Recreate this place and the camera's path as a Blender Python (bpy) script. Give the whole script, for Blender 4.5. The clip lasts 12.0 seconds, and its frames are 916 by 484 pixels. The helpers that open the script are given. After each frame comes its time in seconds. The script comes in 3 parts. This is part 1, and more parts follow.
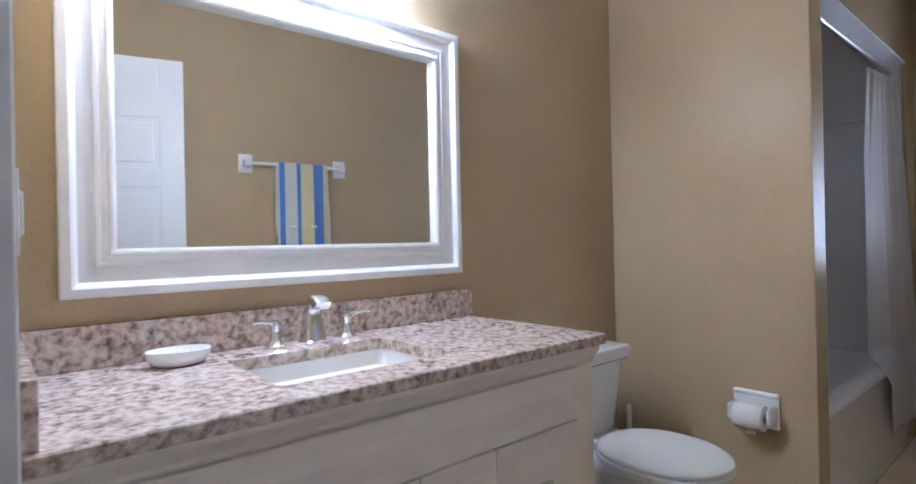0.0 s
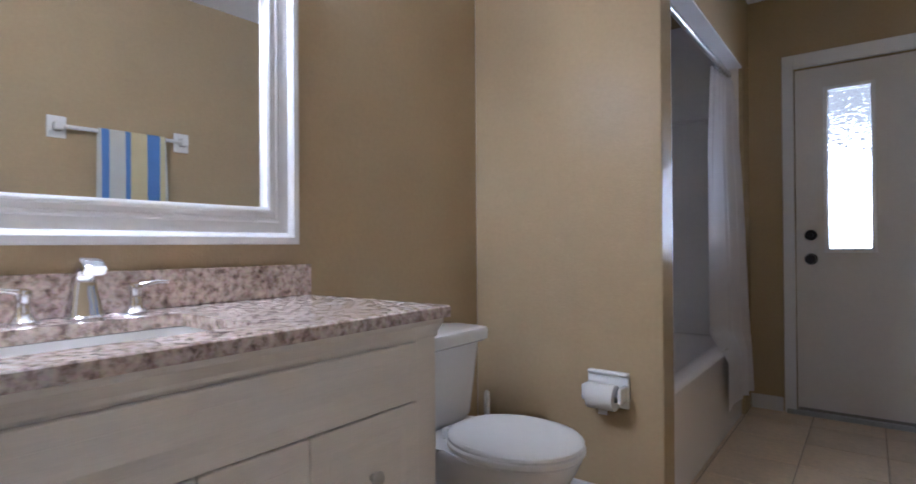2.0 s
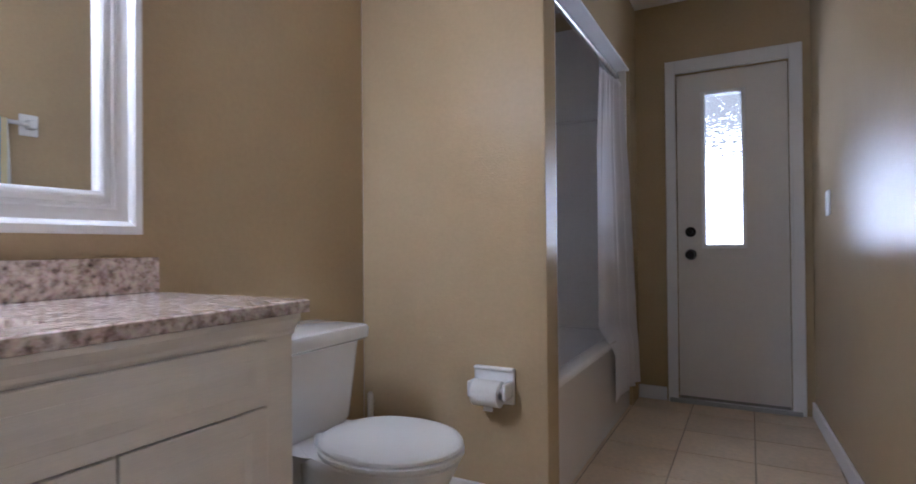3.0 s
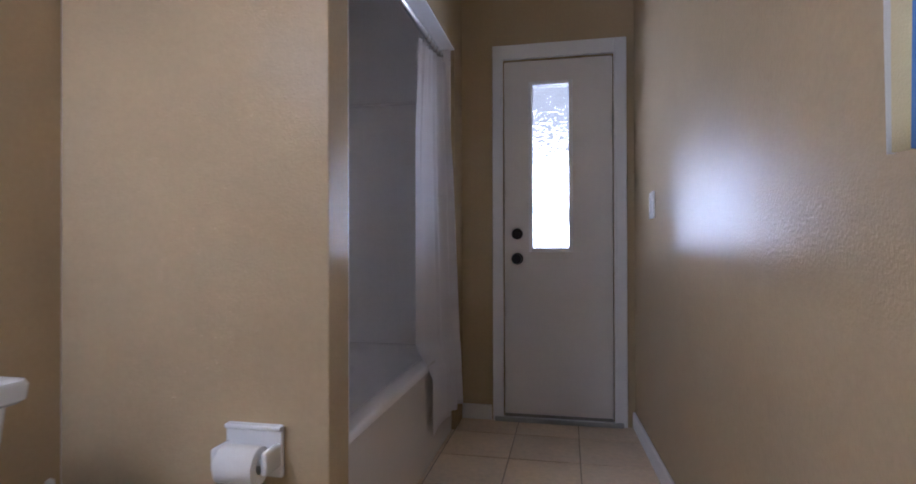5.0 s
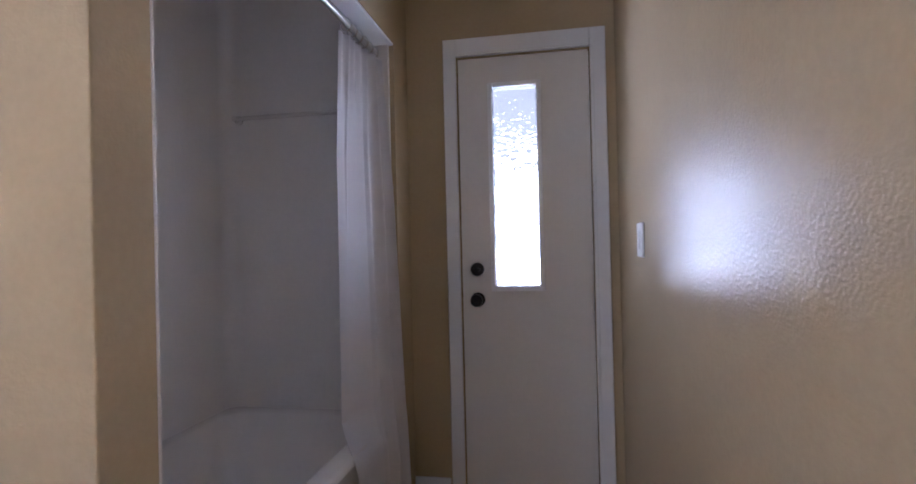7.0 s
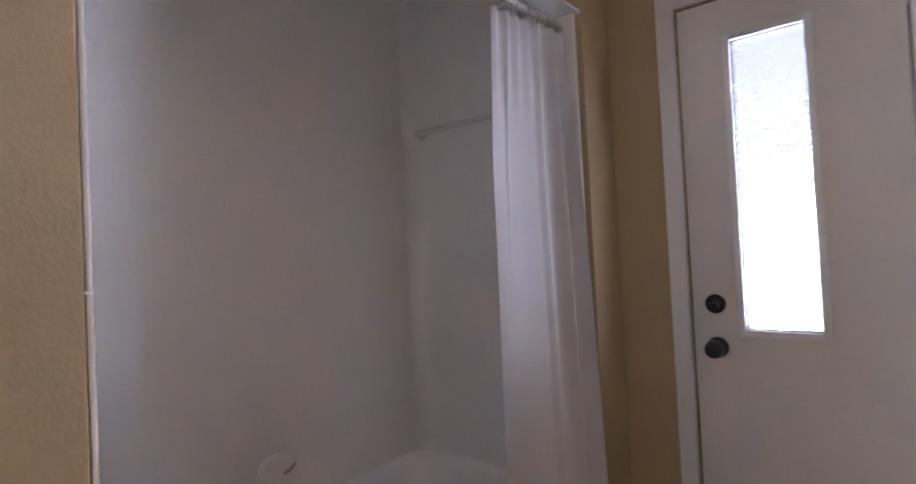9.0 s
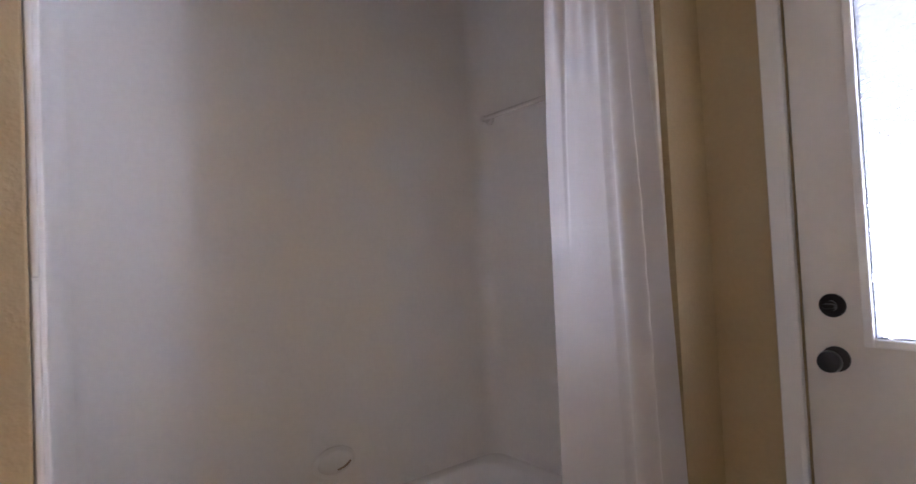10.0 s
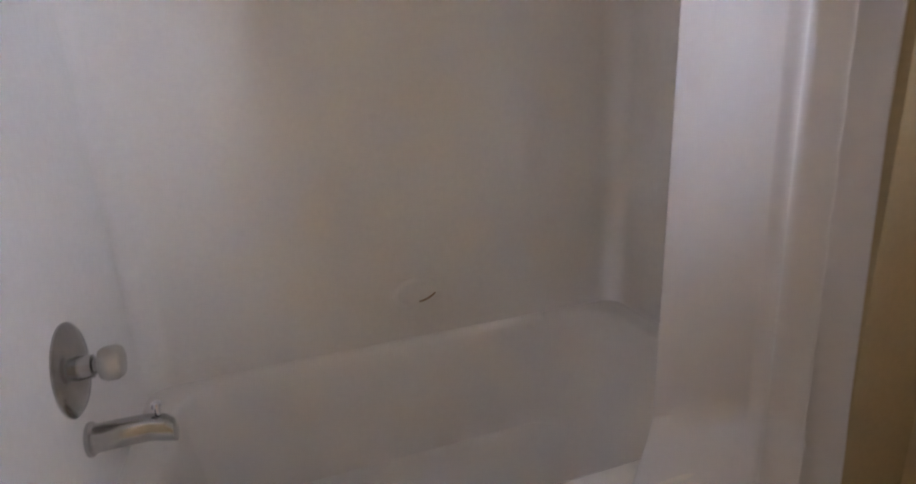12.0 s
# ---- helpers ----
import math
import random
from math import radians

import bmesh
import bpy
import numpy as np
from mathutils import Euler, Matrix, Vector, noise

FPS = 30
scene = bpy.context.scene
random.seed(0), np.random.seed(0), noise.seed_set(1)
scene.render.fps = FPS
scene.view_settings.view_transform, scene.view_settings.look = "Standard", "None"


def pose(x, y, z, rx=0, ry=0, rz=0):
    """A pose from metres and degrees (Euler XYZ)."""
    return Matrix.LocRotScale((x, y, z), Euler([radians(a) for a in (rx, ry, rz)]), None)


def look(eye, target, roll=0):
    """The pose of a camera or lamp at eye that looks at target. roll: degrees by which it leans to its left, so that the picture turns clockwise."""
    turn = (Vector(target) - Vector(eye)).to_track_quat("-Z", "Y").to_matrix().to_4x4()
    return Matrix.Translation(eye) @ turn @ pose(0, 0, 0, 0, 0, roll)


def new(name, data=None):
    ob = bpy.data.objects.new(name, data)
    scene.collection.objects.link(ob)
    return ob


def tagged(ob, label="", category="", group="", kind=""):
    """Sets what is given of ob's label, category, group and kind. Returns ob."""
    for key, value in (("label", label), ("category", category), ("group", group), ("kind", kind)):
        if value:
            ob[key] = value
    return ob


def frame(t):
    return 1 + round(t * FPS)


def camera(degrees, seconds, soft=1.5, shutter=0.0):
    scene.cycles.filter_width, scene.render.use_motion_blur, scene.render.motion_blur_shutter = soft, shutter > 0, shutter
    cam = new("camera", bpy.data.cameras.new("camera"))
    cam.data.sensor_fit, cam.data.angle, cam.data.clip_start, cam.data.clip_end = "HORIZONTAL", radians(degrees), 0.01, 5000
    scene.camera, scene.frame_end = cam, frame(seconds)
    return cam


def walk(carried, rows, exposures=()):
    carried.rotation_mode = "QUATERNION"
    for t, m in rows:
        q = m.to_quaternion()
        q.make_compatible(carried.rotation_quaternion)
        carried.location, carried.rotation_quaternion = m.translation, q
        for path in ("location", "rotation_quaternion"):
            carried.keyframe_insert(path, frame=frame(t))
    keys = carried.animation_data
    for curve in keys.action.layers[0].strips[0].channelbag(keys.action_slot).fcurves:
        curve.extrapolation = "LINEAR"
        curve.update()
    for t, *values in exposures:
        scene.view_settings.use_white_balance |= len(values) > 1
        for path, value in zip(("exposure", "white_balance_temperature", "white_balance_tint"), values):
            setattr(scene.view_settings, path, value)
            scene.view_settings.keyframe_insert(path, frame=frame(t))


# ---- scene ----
cam = camera(80.3, 12.0, soft=1.6, shutter=0.4)
PATH = [
    (0, (1.444, -1.293, 1.117), (-0.069, 0.015, 1.119), -1.2),
    (0.5, (1.415, -1.223, 1.08), (-0.048, 0.141, 1.084), -1.1),
    (1, (1.416, -1.168, 1.045), (-0.003, 0.241, 1.055), -0.9),
    (1.5, (1.419, -1.128, 1.021), (0.084, 0.361, 1.032), -0.6),
    (2, (1.406, -1.072, 1.006), (0.197, 0.521, 1.019), -0.4),
    (2.5, (1.421, -1.003, 0.98), (0.345, 0.682, 1.002), -0.5),
    (3, (1.452, -0.929, 0.973), (0.505, 0.833, 0.991), -0.5),
    (3.5, (1.451, -0.799, 0.971), (0.64, 1.029, 0.992), -0.4),
    (3.7, (1.444, -0.742, 0.967), (0.695, 1.112, 0.987), -0.3),
    (5.5, (1.407, -0.207, 1.021), (1.093, 1.768, 1.029), -0.4),
    (6, (1.43, -0.036, 1.072), (1.149, 1.945, 1.076), -0.7),
    (6.5, (1.467, 0.097, 1.129), (1.182, 2.077, 1.136), -0.9),
    (8.5, (1.585, 0.648, 1.219), (0.553, 2.361, 1.257), -2.5),
    (9, (1.624, 0.818, 1.25), (0.345, 2.355, 1.297), -2.8),
    (9.5, (1.637, 0.923, 1.225), (0.184, 2.295, 1.296), -2.8),
    (10, (1.65, 1.047, 1.226), (0.08, 2.284, 1.281), -2.8),
    (10.5, (1.633, 1.203, 1.214), (-0.04, 2.299, 1.231), -2.7),
    (11, (1.601, 1.284, 1.178), (-0.152, 2.239, 1.061), -2.8),
    (11.5, (1.544, 1.378, 1.198), (-0.248, 2.202, 0.844), -2.6),
    (12, (1.477, 1.436, 1.177), (-0.345, 2.048, 0.621), -3.0),
]
EXPOSURES = [(0.0, 1.78, 4850, 9), (3.0, 1.64, 5000, 12), (6.5, 1.88, 4950, 17), (9.0, 2.33, 5250, 17), (12.0, 2.66, 5550, 12)]
walk(cam, [(t, look(eye, target, roll)) for t, eye, target, roll in PATH], EXPOSURES)

# ---- light ----
world = bpy.data.worlds.new("world")
scene.world = world
world.use_nodes = True
wn = world.node_tree
sky = wn.nodes.new("ShaderNodeTexSky")
sky.sky_type, sky.sun_disc = "NISHITA", False
sky.sun_elevation, sky.sun_rotation = radians(50), radians(200)
wn.nodes["Background"].inputs["Strength"].default_value = 0.05
wn.links.new(sky.outputs[0], wn.nodes["Background"].inputs["Color"])


# ---- materials ----
def mat(name, colour, rough=0.5, metal=0.0, vary=0.06, scale=3.0, grain=60.0, bump=0.0, bump_scale=200.0, coat=0.0):
    m = bpy.data.materials.new(name)
    m.use_nodes = True
    n, l = m.node_tree.nodes, m.node_tree.links
    b = n["Principled BSDF"]
    b.inputs["Roughness"].default_value, b.inputs["Metallic"].default_value = rough, metal
    b.inputs["Coat Weight"].default_value = coat
    tc = n.new("ShaderNodeTexCoord")
    big, fine = n.new("ShaderNodeTexNoise"), n.new("ShaderNodeTexNoise")
    big.inputs["Scale"].default_value, fine.inputs["Scale"].default_value = scale, grain
    big.inputs["Detail"].default_value = 4
    add = n.new("ShaderNodeMath")
    add.operation = "ADD"
    ramp = n.new("ShaderNodeMapRange")
    ramp.inputs["From Min"].default_value, ramp.inputs["From Max"].default_value = 0.6, 1.4
    ramp.inputs["To Min"].default_value, ramp.inputs["To Max"].default_value = 1 - vary, 1 + vary
    hsv = n.new("ShaderNodeHueSaturation")
    hsv.inputs["Color"].default_value = (*colour, 1)
    for t in (big, fine):
        l.new(tc.outputs["Object"], t.inputs["Vector"])
    l.new(big.outputs[0], add.inputs[0])
    l.new(fine.outputs[0], add.inputs[1])
    l.new(add.outputs[0], ramp.inputs["Value"])
    l.new(ramp.outputs[0], hsv.inputs["Value"])
    l.new(hsv.outputs[0], b.inputs["Base Color"])
    if bump:
        bt, bp = n.new("ShaderNodeTexNoise"), n.new("ShaderNodeBump")
        bt.inputs["Scale"].default_value, bt.inputs["Detail"].default_value = bump_scale, 3
        bp.inputs["Strength"].default_value, bp.inputs["Distance"].default_value = bump, 0.002
        l.new(tc.outputs["Object"], bt.inputs["Vector"])
        l.new(bt.outputs[0], bp.inputs["Height"])
        l.new(bp.outputs[0], b.inputs["Normal"])
    return m


PAINT = mat("tan_wall_paint", (0.49, 0.385, 0.235), 0.19, vary=0.05, bump=0.55, bump_scale=140)
PAINT.node_tree.nodes["Principled BSDF"].inputs["Specular IOR Level"].default_value = 0.075
CEIL = mat("ceiling_paint", (0.83, 0.82, 0.80), 0.8, vary=0.03, bump=0.4, bump_scale=120)
TRIM = mat("white_trim_paint", (0.82, 0.82, 0.83), 0.40, vary=0.02)
DOOR = mat("door_paint", (0.72, 0.69, 0.66), 0.34, vary=0.03, bump=0.08, bump_scale=80)
CABINET = mat("cream_cabinet_paint", (0.80, 0.74, 0.65), 0.36, vary=0.06, bump=0.08, bump_scale=50)
mp = CABINET.node_tree.nodes.new("ShaderNodeMapping")
mp.inputs["Scale"].default_value = (8, 0.5, 9)
for tex in [t for t in CABINET.node_tree.nodes if t.bl_idname == "ShaderNodeTexNoise"]:
    CABINET.node_tree.links.new(mp.outputs[0], tex.inputs["Vector"])
CABINET.node_tree.links.new([t for t in CABINET.node_tree.nodes if t.bl_idname == "ShaderNodeTexCoord"][0].outputs["Object"], mp.inputs["Vector"])
CERAMIC = mat("white_ceramic", (0.86, 0.865, 0.875), 0.10, vary=0.015, coat=0.4)
PLASTIC = mat("white_plastic", (0.80, 0.80, 0.79), 0.30, vary=0.02)
FIBRE = mat("acrylic_surround", (0.88, 0.845, 0.815), 0.52, vary=0.03, scale=1.5, bump=0.05, bump_scale=14)
TUBMAT = mat("tub_enamel", (0.86, 0.82, 0.79), 0.26, vary=0.02)
CHROME = mat("chrome", (0.80, 0.81, 0.83), 0.07, 1.0, vary=0.02)
NICKEL = mat("brushed_nickel", (0.52, 0.49, 0.45), 0.30, 1.0, vary=0.08)
SATIN = mat("worn_chrome", (0.50, 0.49, 0.48), 0.22, 1.0, vary=0.1)
BRONZE = mat("dark_bronze", (0.035, 0.032, 0.035), 0.30, 0.7, vary=0.2)
GROUT = mat("grout", (0.42, 0.33, 0.24), 0.9, vary=0.1)
# near-black that paints shade into the toe kick recess and the porch slab
SHADOW_TONE = mat("shadow_tone", (0.05, 0.045, 0.04), 0.8)
# dark grey for the strips added to dim the door glass reveal
REVEAL_DARK = mat("reveal_dark", (0.10, 0.10, 0.11), 0.7, vary=0.1)
SWEEP = mat("grey_door_sweep", (0.24, 0.23, 0.22), 0.6, vary=0.1)
PAPER = mat("toilet_paper", (0.82, 0.81, 0.79), 0.95, vary=0.03, bump=0.5, bump_scale=300)
SILL = mat("aluminium_threshold", (0.42, 0.42, 0.43), 0.45, 0.6, vary=0.08)
CURTAIN = mat("shower_curtain_cloth", (0.76, 0.73, 0.735), 0.5, vary=0.03, bump=0.15, bump_scale=500)
CURTAIN.node_tree.nodes["Principled BSDF"].inputs["Sheen Weight"].default_value = 0.2
cn, cl = CURTAIN.node_tree.nodes, CURTAIN.node_tree.links
thin, veil = cn.new("ShaderNodeBsdfTranslucent"), cn.new("ShaderNodeMixShader")
thin.inputs["Color"].default_value = (0.82, 0.80, 0.81, 1)
veil.inputs["Fac"].default_value = 0.30
cl.new(cn["Principled BSDF"].outputs[0], veil.inputs[1])
cl.new(thin.outputs[0], veil.inputs[2])
cl.new(veil.outputs[0], cn["Material Output"].inputs["Surface"])
SHADE = bpy.data.materials.new("frosted_lit_shade")
SHADE.use_nodes = True
sb = SHADE.node_tree.nodes["Principled BSDF"]
sb.inputs["Base Color"].default_value = (0.9, 0.9, 0.9, 1)
sb.inputs["Emission Color"].default_value = (1.0, 0.96, 0.98, 1)
sb.inputs["Emission Strength"].default_value = 30.0


def stone():
    m = mat("speckled_granite", (0.5, 0.4, 0.35), 0.14, coat=0.2)
    n, l = m.node_tree.nodes, m.node_tree.links
    b = n["Principled BSDF"]
    tc = n.new("ShaderNodeTexCoord")
    a, c, v = n.new("ShaderNodeTexNoise"), n.new("ShaderNodeTexNoise"), n.new("ShaderNodeTexVoronoi")
    for t, k in ((a, 58), (c, 22), (v, 120)):
        t.inputs["Scale"].default_value = k
        l.new(tc.outputs["Object"], t.inputs["Vector"])
    a.inputs["Detail"].default_value = 5
    a.inputs["Roughness"].default_value = 0.62
    c.inputs["Detail"].default_value = 6
    r1, r2 = n.new("ShaderNodeValToRGB"), n.new("ShaderNodeValToRGB")
    e = r1.color_ramp.elements
    e[0].position, e[0].color = 0.30, (0.15, 0.10, 0.085, 1)
    e[1].position, e[1].color = 0.68, (0.78, 0.67, 0.58, 1)
    k = e.new(0.43)
    k.color = (0.42, 0.30, 0.23, 1)
    k = e.new(0.50)
    k.color = (0.58, 0.44, 0.37, 1)
    e = r2.color_ramp.elements
    e[0].position, e[0].color = 0.33, (0.42, 0.33, 0.31, 1)
    e[1].position, e[1].color = 0.47, (1, 1, 1, 1)
    mx, hs = n.new("ShaderNodeMixRGB"), n.new("ShaderNodeMixRGB")
    mx.blend_type, mx.inputs["Fac"].default_value = "MULTIPLY", 0.6
    hs.blend_type, hs.inputs["Fac"].default_value = "OVERLAY", 0.08
    l.new(a.outputs[0], r1.inputs[0])
    l.new(c.outputs[0], r2.inputs[0])
    l.new(r1.outputs[0], mx.inputs[1])
    l.new(r2.outputs[0], mx.inputs[2])
    l.new(mx.outputs[0], hs.inputs[1])
    l.new(v.outputs["Color"], hs.inputs[2])
    bw = n.new("ShaderNodeHueSaturation")
    bw.inputs["Saturation"].default_value = 0.75
    l.new(hs.outputs[0], bw.inputs["Color"])
    l.new(bw.outputs[0], b.inputs["Base Color"])
    return m


def tile_paint():
    m = mat("beige_floor_tile", (0.70, 0.56, 0.40), 0.35, vary=0.12, scale=5, grain=40, bump=0.1, bump_scale=60)
    n, l = m.node_tree.nodes, m.node_tree.links
    info, rng = n.new("ShaderNodeObjectInfo"), n.new("ShaderNodeMapRange")
    rng.inputs["To Min"].default_value, rng.inputs["To Max"].default_value = 0.90, 1.06
    l.new(info.outputs["Random"], rng.inputs["Value"])
    hs = n.new("ShaderNodeHueSaturation")
    old = n["Principled BSDF"].inputs["Base Color"].links[0].from_socket
    l.new(old, hs.inputs["Color"])
    l.new(rng.outputs[0], hs.inputs["Value"])
    l.new(hs.outputs[0], n["Principled BSDF"].inputs["Base Color"])
    return m


def glass_paint():
    """Obscure glass with rounded cells."""
    m = bpy.data.materials.new("pebbled_glass")
    m.use_nodes = True
    n, l = m.node_tree.nodes, m.node_tree.links
    b = n["Principled BSDF"]
    b.inputs["Transmission Weight"].default_value, b.inputs["Roughness"].default_value = 1.0, 0.05
    b.inputs["IOR"].default_value = 1.45
    tc, v, bp = n.new("ShaderNodeTexCoord"), n.new("ShaderNodeTexVoronoi"), n.new("ShaderNodeBump")
    v.feature = "DISTANCE_TO_EDGE"
    v.inputs["Scale"].default_value = 52
    edge = n.new("ShaderNodeMapRange")
    edge.interpolation_type = "SMOOTHSTEP"
    edge.inputs["From Max"].default_value = 0.16
    l.new(v.outputs["Distance"], edge.inputs["Value"])
    bp.inputs["Strength"].default_value, bp.inputs["Distance"].default_value = 1.0, 0.0008
    l.new(tc.outputs["Object"], v.inputs["Vector"])
    l.new(edge.outputs[0], bp.inputs["Height"])
    l.new(bp.outputs[0], b.inputs["Normal"])
    return m


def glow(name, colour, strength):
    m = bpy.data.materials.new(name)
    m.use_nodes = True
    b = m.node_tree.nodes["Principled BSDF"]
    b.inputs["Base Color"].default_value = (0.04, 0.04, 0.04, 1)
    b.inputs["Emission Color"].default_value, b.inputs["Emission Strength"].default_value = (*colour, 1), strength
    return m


def towel_paint():
    m = mat("striped_towel", (0.7, 0.7, 0.6), 0.95, bump=0.6, bump_scale=350)
    n, l = m.node_tree.nodes, m.node_tree.links
    tc, sep, ramp = n.new("ShaderNodeTexCoord"), n.new("ShaderNodeSeparateXYZ"), n.new("ShaderNodeValToRGB")
    rng = n.new("ShaderNodeMapRange")
    rng.inputs["From Min"].default_value, rng.inputs["From Max"].default_value = -0.125, 0.215
    ramp.color_ramp.interpolation = "CONSTANT"
    blue, pale, cream = (0.13, 0.26, 0.62, 1), (0.66, 0.66, 0.62, 1), (0.68, 0.60, 0.36, 1)
    stops = ((0.0, pale), (0.03, blue), (0.14, pale), (0.36, blue), (0.44, cream), (0.68, blue), (0.88, cream), (0.96, pale))
    e = ramp.color_ramp.elements
    e[0].position, e[0].color = stops[0]
    e[1].position, e[1].color = stops[-1]
    for p, c in stops[1:-1]:
        e.new(p).color = c
    l.new(tc.outputs["Object"], sep.inputs[0])
    l.new(sep.outputs["Y"], rng.inputs["Value"])
    l.new(rng.outputs[0], ramp.inputs[0])
    l.new(ramp.outputs[0], n["Principled BSDF"].inputs["Base Color"])
    return m


STONE, TILE, GLASS, TOWEL = stone(), tile_paint(), glass_paint(), towel_paint()
MIRROR = mat("mirror_silver", (0.86, 0.87, 0.86), 0.01, 1.0, vary=0.0)


# ---- building helpers ----
def box(bm, lo, hi, bevel=0.0, seg=2):
    made = bmesh.ops.create_cube(bm, size=1)["verts"]
    for v in made:
        v.co = [lo[i] + (v.co[i] + 0.5) * (hi[i] - lo[i]) for i in range(3)]
    if bevel:
        edges = list({e for v in made for e in v.link_edges})
        bmesh.ops.bevel(bm, geom=edges, offset=bevel, segments=seg, affect="EDGES", profile=0.5)
    return bm


def boxes(*specs, bevel=0.0):
    bm = bmesh.new()
    for lo, hi in specs:
        box(bm, lo, hi, bevel)
    return bm


def rings(loops, close=True, cap=True):
    """Skin a stack of loops of points, all the same length."""
    bm = bmesh.new()
    vs = [[bm.verts.new(p) for p in loop] for loop in loops]
    for a, b in zip(vs, vs[1:]):
        k = len(a)
        for i in range(k if close else k - 1):
            bm.faces.new((a[i], a[(i + 1) % k], b[(i + 1) % k], b[i]))
    if cap and close:
        bm.faces.new(vs[0][::-1])
        bm.faces.new(vs[-1])
    bmesh.ops.recalc_face_normals(bm, faces=bm.faces)
    return bm


def lathe(profile, centre, axis="z", n=32):
    """Turn (radius, height) pairs round an axis through centre."""
    loops = []
    for r, h in profile:
        loop = []
        for i in range(n):
            a = 2 * math.pi * i / n
            p = (r * math.cos(a), r * math.sin(a), h)
            p = {"z": p, "y": (p[0], p[2], p[1]), "x": (p[2], p[0], p[1])}[axis]
            loop.append([centre[k] + p[k] for k in range(3)])
        loops.append(loop)
    return rings(loops)


def tube(points, radius, n=14):
    """A round tube along points; radius may be a list."""
    pts = [Vector(p) for p in points]
    rad = radius if isinstance(radius, (list, tuple)) else [radius] * len(pts)
    loops, side = [], None
    for i, p in enumerate(pts):
        d = (pts[min(i + 1, len(pts) - 1)] - pts[max(i - 1, 0)]).normalized()
        if side is None:
            side = d.orthogonal().normalized()
        side = (side - d * side.dot(d)).normalized()
        up = d.cross(side)
        loops.append([p + rad[i] * (math.cos(2 * math.pi * k / n) * side + math.sin(2 * math.pi * k / n) * up) for k in range(n)])
    return rings(loops)


def egg(cx, cy, half_l, half_w, z, n=40, back=0.8):
    """An egg-shaped loop, long along x, blunter at the back."""
    out = []
    for i in range(n):
        a = 2 * math.pi * i / n
        c, s = math.cos(a), math.sin(a)
        k = 1.0 if c > 0 else back
        out.append((cx + half_l * k * (abs(c) ** 0.9) * (1 if c > 0 else -1), cy + half_w * s, z))
    return out


def rrect(x0, x1, y0, y1, r, z, n=6):
    out = []
    for cx, cy, a0 in ((x1 - r, y1 - r, 0), (x0 + r, y1 - r, 90), (x0 + r, y0 + r, 180), (x1 - r, y0 + r, 270)):
        for i in range(n + 1):
            a = radians(a0 + 90 * i / n)
            out.append((cx + r * math.cos(a), cy + r * math.sin(a), z))
    return out


def part(name, bm, material, parent=None, label="", smooth=False):
    me = bpy.data.meshes.new(name)
    bm.to_mesh(me)
    bm.free()
    me.materials.append(material)
    if smooth:
        me.shade_smooth()
        me.set_sharp_from_angle(angle=radians(38))
    ob = new(name, me)
    if parent:
        ob.parent = parent
    if label:
        ob["label"] = label
    return ob


def thing(name, label, category, group="", kind=""):
    return tagged(new(name), label, category, group, kind)


def structure(name, bm, material, label, category="wall"):
    return tagged(part(name, bm, material), label, category, kind="structure")


# ---- the room: x from the mirror wall, y towards the outside door ----
W, P0, P1, D, PX = 1.765, 0.917, 1.045, 2.70, 0.815
END = 2.49
Y0, CZ, HALL = -1.268, 2.49, -2.6
XE = 2.16
SKEW = 0.045


def right_wall_x(y):
    """The long wall leaves the end wall slightly out of square."""
    return W + SKEW * (D - y)


def skewed(bm):
    for v in bm.verts:
        v.co.x += SKEW * (D - v.co.y)
    return bm


structure("wall_mirror", boxes(((-0.12, -1.375, 0), (0, P0, CZ))), PAINT, "tan semi-gloss painted bathroom wall behind the vanity")
structure("wall_tub_back", boxes(((-0.12, P0, 0), (0, D + 0.14, CZ))), TRIM, "white wall behind the tub surround")
structure("wall_right", skewed(boxes(((W, HALL, 0), (W + 0.12, D + 0.14, CZ)))), PAINT, "tan semi-gloss painted long bathroom wall")
structure("wall_partition", boxes(((0, P0, 0), (PX, P1, CZ)), bevel=0.004), PAINT, "tan painted partition between toilet and tub")
structure("wall_entry", boxes(((0, Y0 - 0.12, 0), (0.64, Y0, CZ)), ((0.64, Y0 - 0.12, 2.075), (right_wall_x(Y0), Y0, CZ))), PAINT, "tan painted wall with the entry opening")
DX0, DX1, DZ = 1.055, 1.655, 2.03
structure("wall_far", boxes(((0, D, 0), (DX0, D + 0.14, CZ)), ((DX1, D, 0), (W, D + 0.14, CZ)), ((DX0, D, DZ), (DX1, D + 0.14, CZ))), PAINT,
          "tan painted end wall around the outside door")
structure("wall_stub", boxes(((0, END, 0), (PX, D, CZ))), PAINT, "tan painted return wall at the foot of the tub")
structure("wall_header", boxes(((0.70, P1, 2.052), (PX, END, CZ))), PAINT, "tan painted header over the tub opening")
structure("header_trim", boxes(((0.70, P1 + 0.001, 2.04), (PX - 0.002, END - 0.001, 2.05))), TRIM, "white painted underside of the tub header", "trim")
structure("ceiling", boxes(((-0.12, HALL, CZ), (XE, D + 0.14, CZ + 0.1))), CEIL, "white textured bathroom ceiling", "ceiling")
structure("wall_hall_end", boxes(((-0.6, HALL - 0.1, 0), (XE, HALL, CZ))), PAINT, "plain wall closing the hall")
